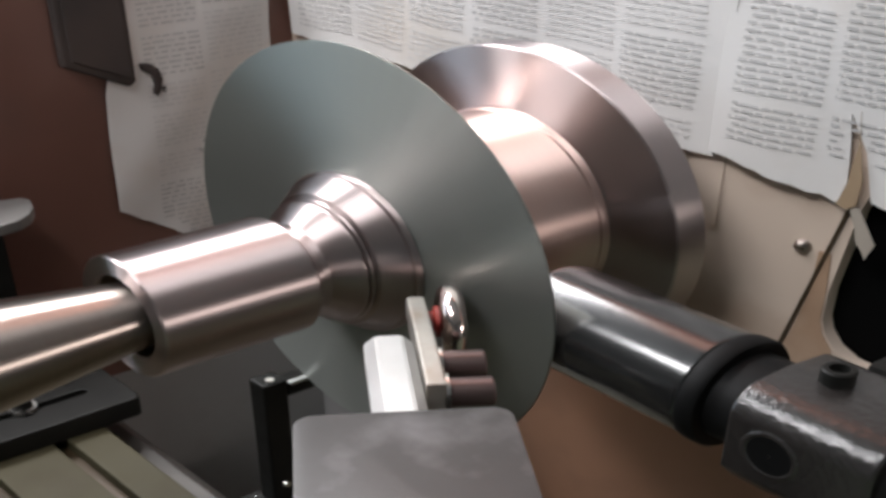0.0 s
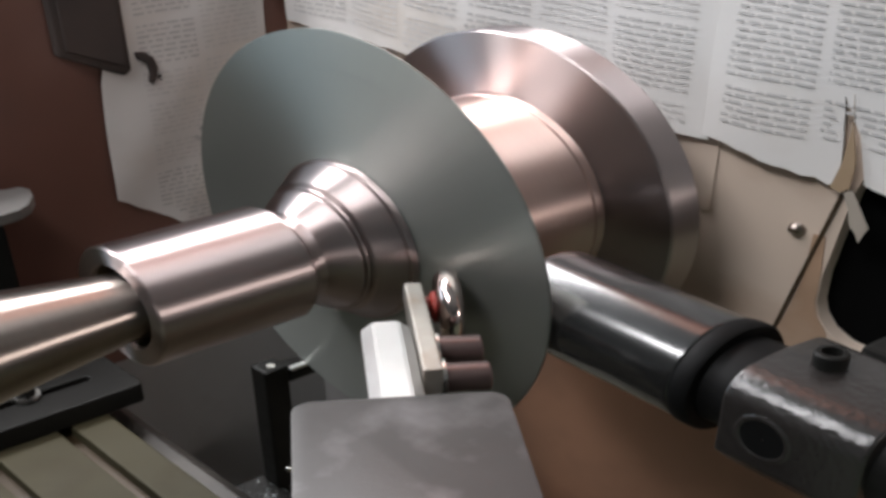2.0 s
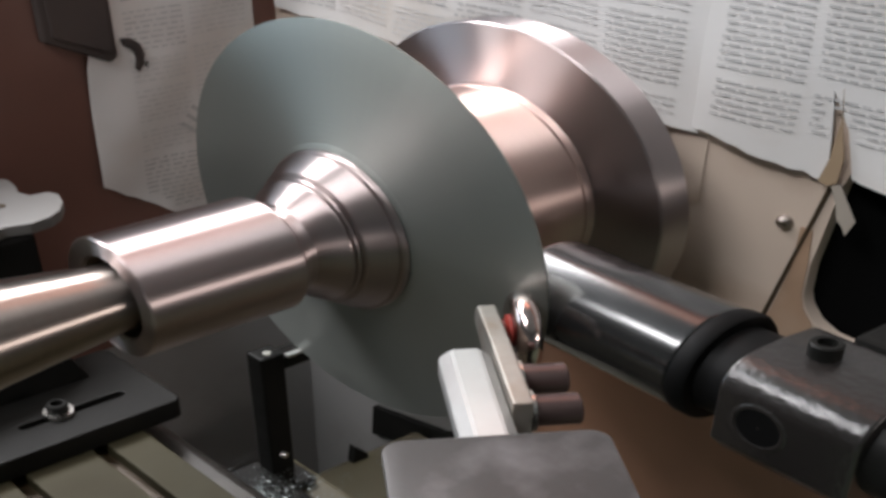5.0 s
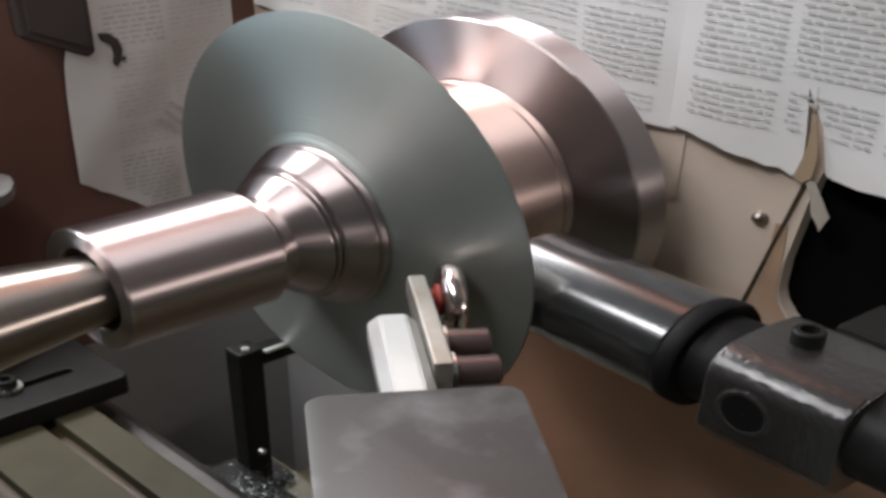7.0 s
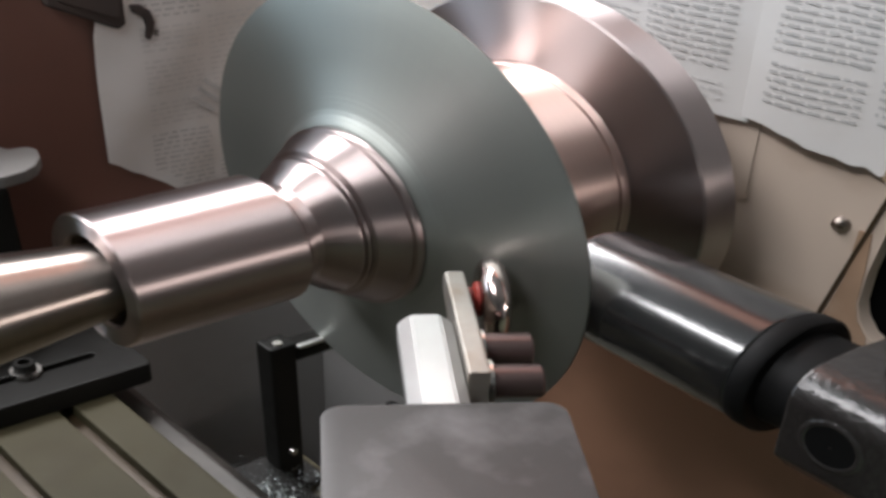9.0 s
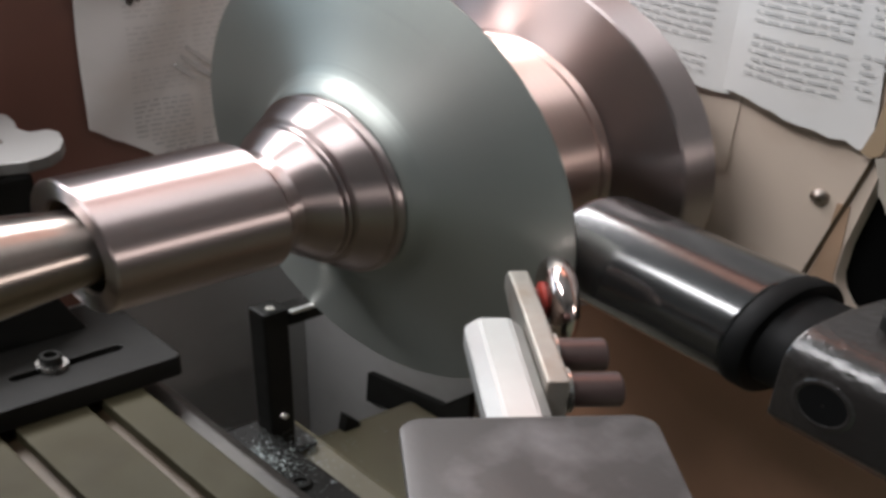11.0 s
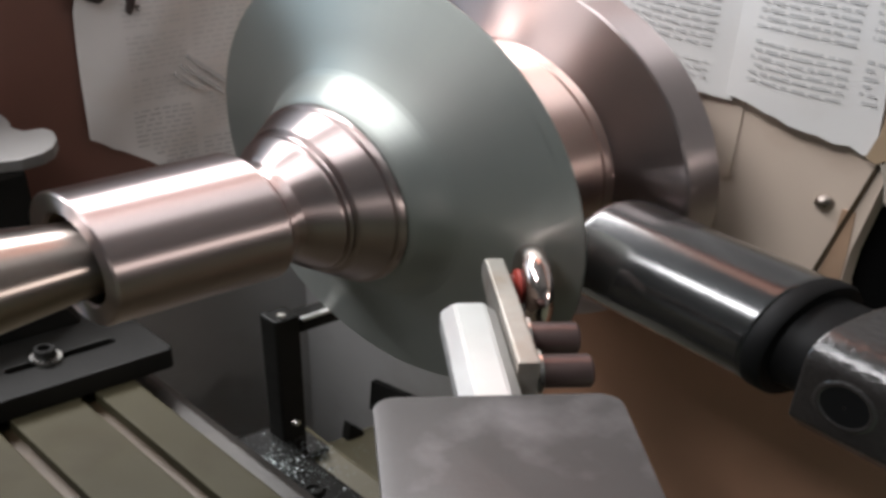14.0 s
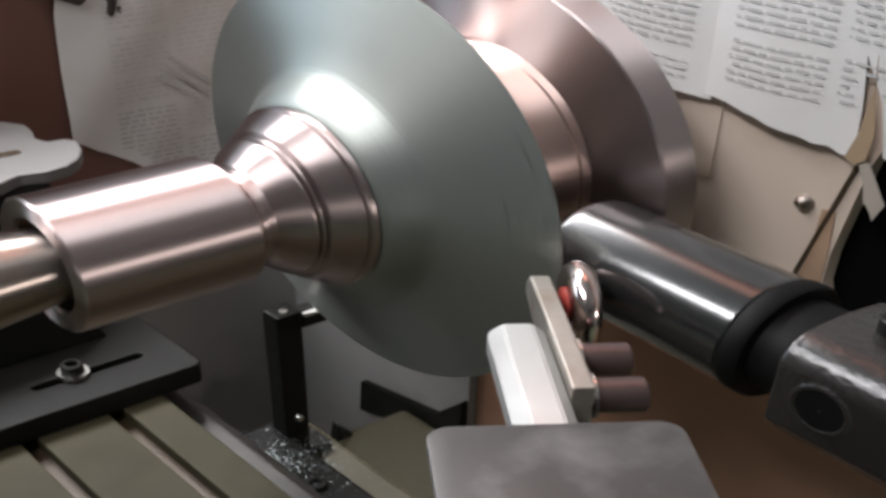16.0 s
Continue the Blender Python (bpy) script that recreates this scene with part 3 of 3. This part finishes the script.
on_bar_slide(socket_screw("socket_screw", bar_point(0.02, -0.71, 0.208), 0.050, 0.062, "Z", "black socket head screw standing on the holder block", black_steel))
clamp = on_bar_slide(thing("clamp_block", bar_point(0.33, -0.80, 0.0), "small black clamp block with a bright edge", "clamp", turn=BAR_YAW))
part("body", box((-0.09, -0.2, -0.10), (0.17, 0.14, 0.17), 0.02), black_steel, clamp)
part("bright_edge", box((-0.10, -0.18, 0.02), (-0.088, 0.12, 0.06), 0.004), shank_steel, clamp, "bright steel edge strip")

# ---- saddle: base, post, swarf ----
saddle = on_saddle(thing("saddle", (0, 0, -1.9), "oily dark saddle casting on the lathe bed", "saddle"))
part("top", box((-2.4, -2.3, -0.25), (0.30, 0.62, -0.02), 0.03), bed_brown, saddle)
part("chip_shelf", box((-0.42, -0.4, -0.02), (0.06, 0.52, 0.16), 0.02), black_steel, saddle)
for p in ((-0.03, -0.06), (-0.16, -0.08)):
    on_saddle(socket_screw("socket_screw", (p[0] - 0.05, p[1] + 0.05, -1.745), 0.045, 0.03, "Z", "black socket head screw sunk among swarf", black_steel, group="shelf screws"))
post = on_saddle(thing("black_post", (0.10, 0.42, -1.9), "black square steel post with a short top bracket", "post"))
part("column", box((-0.064, -0.055, 0.0), (0.054, 0.055, 0.99), 0.012), black_steel, post)
part("bracket", box((0.055, -0.05, 0.87), (0.27, 0.05, 0.955), 0.012), black_steel, post, "bracket with a bright top edge")
part("bracket_edge", box((0.07, -0.054, 0.942), (0.27, -0.03, 0.962), 0.004), shank_steel, post, "bright steel edge strip")
part("cap_screw", lathe([(0, 0.02), (0.012, 0.018)], 16, "Z", at=(-0.01, -0.02, 0.99)), zinc, post, smooth=40)
part("pin", lathe([(-0.075, 0.015), (-0.055, 0.02)], 16, "Y", at=(0.0, 0.0, 0.28)), zinc, post, smooth=40)
part("foot", box((-0.12, -0.1, 0.0), (0.14, 0.1, 0.05), 0.015), black_steel, post)


def swarf():
    rnd = random.Random(4)
    vs, fs = [], []
    for _ in range(2200):
        a, d = rnd.uniform(0, 6.283), abs(rnd.gauss(0, 0.13))
        x, y = d * math.cos(a) * 1.5, d * math.sin(a) * 1.2
        z = 0.09 * math.exp(-(d / 0.13) ** 2) * rnd.random()
        m = Euler([rnd.uniform(0, 6.3) for _ in range(3)]).to_matrix()
        w, l = rnd.uniform(0.0015, 0.003), rnd.uniform(0.002, 0.008)
        i = len(vs)
        for p in ((-w, -l, 0), (w, -l, 0.004), (w, l, 0), (-w, l, 0.004)):
            q = m @ Vector(p)
            vs.append(((x + q.x) * R, (y + q.y) * R, (z + abs(q.z)) * R))
        fs.append((i, i + 1, i + 2, i + 3))
    me = bpy.data.meshes.new("swarf")
    me.from_pydata(vs, [], fs)
    me.transform(TURN)
    me.materials.append(chip_metal)
    return me


pile = tagged(new("swarf", swarf()), "small heap of glittering steel swarf on the shelf", "swarf", kind="stuff")
pile.location, pile.scale = world(-0.18, 0.18, -1.74), (WIDE, 1, 1)
on_saddle(pile)

# bed under the saddle
structure("bed", box((-9, -1.0, -3.4), (1.30, 1.10, -2.7), 0.05), bed_brown, "dark oily lathe bed")
structure("bed_way", prism([(-0.75, -2.7), (-0.62, -2.56), (-0.5, -2.7)], -9, 1.40, "YZ", 0.0), worn_plate, "worn steel bed way")
structure("base_cabinet", box((-9, -1.6, -8.75), (1.30, 1.10, -3.4), 0.05), grey_paint, "grey machine base")
stop = thing("stop_plate", (1.33, 0.64, -2.34), "black notched stop plate standing at the end of the bed", "stop plate")
part("plate", prism([(0.88, -0.40), (0.22, -0.26), (0.0, 0.0), (0.0, -0.36), (0.22, -0.50), (0.90, -0.70)], -0.02, 0.025, "YZ", 0.006), black_steel, stop)
gib = thing("gib_stop", (0.83, 1.06, -2.70), "small black stop lug on the bed", "stop")
part("lug", prism([(-0.05, 0.0), (0.06, 0.0), (0.05, 0.05), (-0.03, 0.15)], -0.03, 0.03, "XZ", 0.006), black_steel, gib)

# ---- cross slide with its T-slot table, clamp plate and tool ----
table = on_slide(thing("slotted_table", (-0.43, 0, -1.27), "scraped steel table with long T slots, stained with oil", "machine table"))
for i, (a, b) in enumerate(((-0.17, 0.0), (-0.52, -0.235), (-0.87, -0.585), (-1.22, -0.935), (-1.57, -1.285))):
    part("land", box((a, -2.4, -0.12), (b, 1.0, 0.0), 0.008), table_top, table)
    part("slot", box((a - 0.075, -2.4, -0.13), (a + 0.01, 1.0, -0.07), 0), slot_oil, table, "dark oily T slot")
part("base", box((-1.65, -2.4, -0.42), (0.02, 1.0, -0.125), 0.02), slot_oil, table)
part("side_rail", prism([(0.02, -0.36), (0.19, -0.36), (0.19, -0.20), (0.14, -0.16), (0.02, -0.16)], -2.4, 1.0, "XZ", 0.008), rail_steel, table, "dark oily sloping side rail")

plate = on_slide(thing("clamp_plate", (-0.245, 0.52, -1.27), "black slotted clamp plate bolted on the table", "clamp plate"))


def slotted_plate():
    """A thick plate with two long open slots, bevelled."""
    cu = bpy.data.curves.new("slotted", "CURVE")
    cu.dimensions, cu.fill_mode, cu.extrude, cu.bevel_depth = "2D", "BOTH", 0.055 * R, 0.008 * R
    outer = rounded(-1.6, 0.0, 0.0, 0.62, 0.03, 4)
    slots = [rounded(-0.62, 0.17, -0.14, 0.23, 0.029, 5), rounded(-1.25, 0.17, -0.78, 0.23, 0.029, 5)]
    for loop in [outer] + slots:
        sp = cu.splines.new("POLY")
        sp.points.add(len(loop) - 1)
        for p, (x, y) in zip(sp.points, loop):
            p.co = (x * R, y * R, 0, 1)
        sp.use_cyclic_u = True
    tmp = new("slotted_curve", cu)
    me = bpy.data.meshes.new_from_object(tmp)
    bpy.data.objects.remove(tmp)
    me.transform(Matrix.Translation((0, 0, 0.063 * R)))
    bm = bmesh.new()
    bm.from_mesh(me)
    return bm


part("plate", slotted_plate(), black_steel, plate, smooth=30)
# Black slab paints the shade down in the slots.
part("slot_shade", box((-1.3, 0.15, 0.005), (-0.1, 0.25, 0.03), 0), shade_black, plate)
part("rib", prism([(-1.6, 0.126), (-0.18, 0.126), (-0.30, 0.42), (-0.55, 0.60), (-1.6, 0.60)], 0.42, 0.56, "XZ", 0.012), black_steel, plate, "upright black rib")
for x in (-0.44, -0.98):
    on_slide(socket_screw("plate_bolt", (-0.245 + x, 0.72, -1.127), 0.044, 0.062, "Z", "black socket head bolt with a bright washer in the plate's slot", black_steel, washer=True, group="plate bolts"))

TOOL_YAW = -34.8
TOOL = Vector((-0.50, -1.60, 0.115))


def tool_point(a, b, z):
    c, s = math.cos(radians(TOOL_YAW)), math.sin(radians(TOOL_YAW))
    return (TOOL.x + a * c - b * s, TOOL.y + a * s + b * c, z)


block = shrunk(on_slide(thing("tool_block", tuple(TOOL), "grey ground steel tool block with rounded corners, smeared", "tool block", turn=TOOL_YAW)), 0.95)
part("cap", prism(rounded(-0.30, -0.95, 0.30, 0.0, 0.06, 6), -0.035, 0.0, "XY", 0.006), ground_steel, block, smooth=30)
part("body", box((-0.27, -0.92, -0.55), (0.27, -0.05, -0.037), 0.02), black_steel, block)
part("pedestal", box((-0.24, -0.9, -1.448), (0.24, -0.1, -0.55), 0.02), black_steel, block)

holder = shrunk(on_slide(thing("roller_holder", tool_point(0, 0, 0.001), "pale steel eight sided tool shank with a forming roller", "tool holder", turn=TOOL_YAW)), 0.95)


def shank():
    bm = bmesh.new()
    r, c = 0.080, 0.042
    sec = [(-c, -r), (c, -r), (r, -c), (r, c), (c, r), (-c, r), (-r, c), (-r, -c)]
    rings = []
    for y, k in ((-0.3, 1), (0.560, 1), (0.572, 0.95)):
        rings.append([bm.verts.new((a * k * R, y * R, b * k * R)) for a, b in sec])
    for p, q in zip(rings, rings[1:]):
        for i in range(8):
            bm.faces.new((p[i], p[(i + 1) % 8], q[(i + 1) % 8], q[i]))
    bm.faces.new(rings[0])
    bm.faces.new(rings[-1][::-1])
    bmesh.ops.bevel(bm, geom=bm.edges[:], offset=0.005 * R, segments=2, affect="EDGES")
    return bm


part("shank", shank(), shank_steel, holder, smooth=25)
part("cheek", prism([(0.20, -0.10), (0.66, -0.10), (0.92, -0.03), (0.925, 0.02), (0.88, 0.075), (0.60, 0.085), (0.20, 0.085)], 0.084, 0.145, "YZ", 0.008), worn_plate, holder, "worn steel cheek plate")
part("pin_seal", lathe([(0.145, 0.05), (0.165, 0.05), (0.172, 0.070), (0.183, 0.072), (0.184, 0.03)], 32, at=(0, 0.80, -0.01)), red_seal, holder, "red bearing seal", smooth=35)
prof = [(0.184, 0.04), (0.186, 0.12)] + [(0.230 - 0.044 * math.cos(radians(a)), 0.125 + 0.058 * math.sin(radians(a))) for a in range(0, 181, 12)] + [(0.274, 0.12), (0.276, 0.04)]
roller = part("roller", lathe(prof, 72), roller_steel, holder, "polished round nosed forming roller", smooth=30)
roller.data.transform(Matrix.Translation((-0.23 * R, 0, 0)))
for y in (0.46, 0.27):
    socket_screw("cheek_screw", (0.145, y, -0.01), 0.060, 0.15, "X", "browned socket head screw", screw_steel, parent=holder)
    part("spring_washer", lathe([(0.146, 0.06), (0.146, 0.078), (0.158, 0.078), (0.158, 0.06)], 28, at=(0, y, -0.01)), zinc, holder, "bright washer", smooth=35)

casting = on_slide(thing("grey_casting", (-0.62, 1.35, -0.33), "light grey cast bracket with a scalloped edge", "bracket"))
part("cap", prism([(-0.7, -0.16), (0.0, -0.15), (0.10, -0.10), (0.20, -0.13), (0.30, -0.11), (0.37, -0.06), (0.43, 0.03), (0.46, 0.13), (0.44, 0.19), (0.36, 0.20), (0.34, 0.27), (0.37, 0.36), (0.38, 0.46), (0.32, 0.56), (-0.7, 0.60)], 0.0, 0.07, "XY", 0.012), pale_grey, casting)
part("slot", prism(rounded(0.03, 0.12, 0.22, 0.17, 0.02, 4), 0.07, 0.074, "XY"), slot_oil, casting, "dark slot in the cap")
part("stem", box((-0.7, -0.12, -0.85), (0.22, 0.42, 0.0), 0.03), black_steel, casting)


# ---- movement ----
# seconds, saddle travel along the bed, slide travel across it (disc radii)
TRAVEL = [(0.0, -0.250, 0.405), (0.2, -0.246, 0.360), (0.5, -0.225, 0.270), (0.7, -0.225, 0.180), (1.0, -0.215, 0.070), (1.2, -0.218, 0.020), (1.5, -0.220, 0.085),
          (1.7, -0.245, 0.450), (2.0, -0.235, 0.410), (2.2, -0.223, 0.370), (2.5, -0.215, 0.270), (2.7, -0.212, 0.222), (3.0, -0.215, 0.110), (3.2, -0.215, 0.068),
          (3.5, -0.215, 0.115), (3.7, -0.235, 0.480), (4.0, -0.220, 0.405), (4.4, -0.212, 0.280), (5.0, -0.200, 0.060), (5.2, -0.205, 0.070), (5.5, -0.225, 0.450),
          (5.9, -0.205, 0.350), (6.3, -0.190, 0.212), (6.5, -0.180, 0.150), (6.7, -0.185, 0.040), (6.85, -0.195, 0.080), (7.0, -0.200, 0.295), (7.2, -0.215, 0.440),
          (7.5, -0.175, 0.385), (7.7, -0.170, 0.320), (8.0, -0.145, 0.220), (8.2, -0.145, 0.072), (8.3, -0.150, 0.080), (8.5, -0.160, 0.245), (8.7, -0.215, 0.395),
          (9.0, -0.165, 0.325), (9.2, -0.155, 0.224), (9.5, -0.115, 0.080), (9.7, -0.125, -0.020), (9.8, -0.140, 0.040), (10.0, -0.215, 0.370), (10.2, -0.210, 0.375),
          (10.6, -0.160, 0.230), (11.1, -0.110, 0.010), (11.25, -0.120, 0.030), (11.6, -0.190, 0.400), (12.0, -0.165, 0.350), (12.3, -0.140, 0.269), (12.5, -0.085, 0.240),
          (12.7, -0.075, 0.146), (13.0, -0.035, -0.005), (13.2, -0.130, 0.206), (13.5, -0.150, 0.370), (13.7, -0.140, 0.294), (14.0, -0.068, 0.180), (14.2, -0.060, 0.109),
          (14.5, 0.0, 0.0), (14.7, -0.110, 0.268), (15.0, -0.120, 0.378), (15.2, -0.110, 0.286), (15.5, -0.037, 0.168), (15.7, -0.025, 0.085), (16.0, 0.034, -0.015)]


# the backing bar gives way slowly along the bed as the sheet bends
BAR_TRAVEL = [(0.0, -0.277), (3.3, -0.262), (6.5, -0.212), (8.0, -0.184), (9.0, -0.160), (10.0, -0.110), (12.5, -0.047), (14.5, -0.004), (16.0, 0.0)]


def shift(u, v):
    p = TURN @ Vector((u * R, v * R, 0))
    return Vector((p.x * WIDE, p.y, 0))


def motions():
    turns = 16 * FPS
    for ob in spinning + [sheet_rotor]:
        walk(ob, [(i / FPS, TURN @ Matrix.Rotation(radians(-60 * i), 4, "X")) for i in range(turns + 1)])
    walk(roller, [(i / FPS, TURN @ Matrix.Rotation(radians(TOOL_YAW), 4, "Z") @ pose(0.23 * R, 0.835 * R, -0.045 * R) @ Matrix.Rotation(radians(75 * i), 4, "X")) for i in range(turns + 1)])
    for ob, at in moving_saddle:
        walk(ob, [(t, Matrix.Translation(at + shift(u, 0))) for t, u, v in TRAVEL])
    for ob, at in moving_bar:
        walk(ob, [(t, Matrix.Translation(at + shift(u, 0))) for t, u in BAR_TRAVEL])
    for ob, at in moving_slide:
        walk(ob, [(t, Matrix.Translation(at + shift(u, v))) for t, u, v in TRAVEL])
    shapes = [(t, *profile(t)) for t in STAGES]
    for ob, k, angle in platelets:
        rm = (EDGES[k] + EDGES[k + 1]) / 2
        i = round((rm - R_IN) / (R_OUT - R_IN) * 600)
        spin = Matrix.Rotation(angle, 4, "X")
        walk(ob, [(t, spin @ Matrix.Translation((xs[i] * R, rs[i] * R, 0)) @ Matrix.Rotation(radians(-slope(rm, t)), 4, "Z")) for t, xs, rs in shapes])


motions()
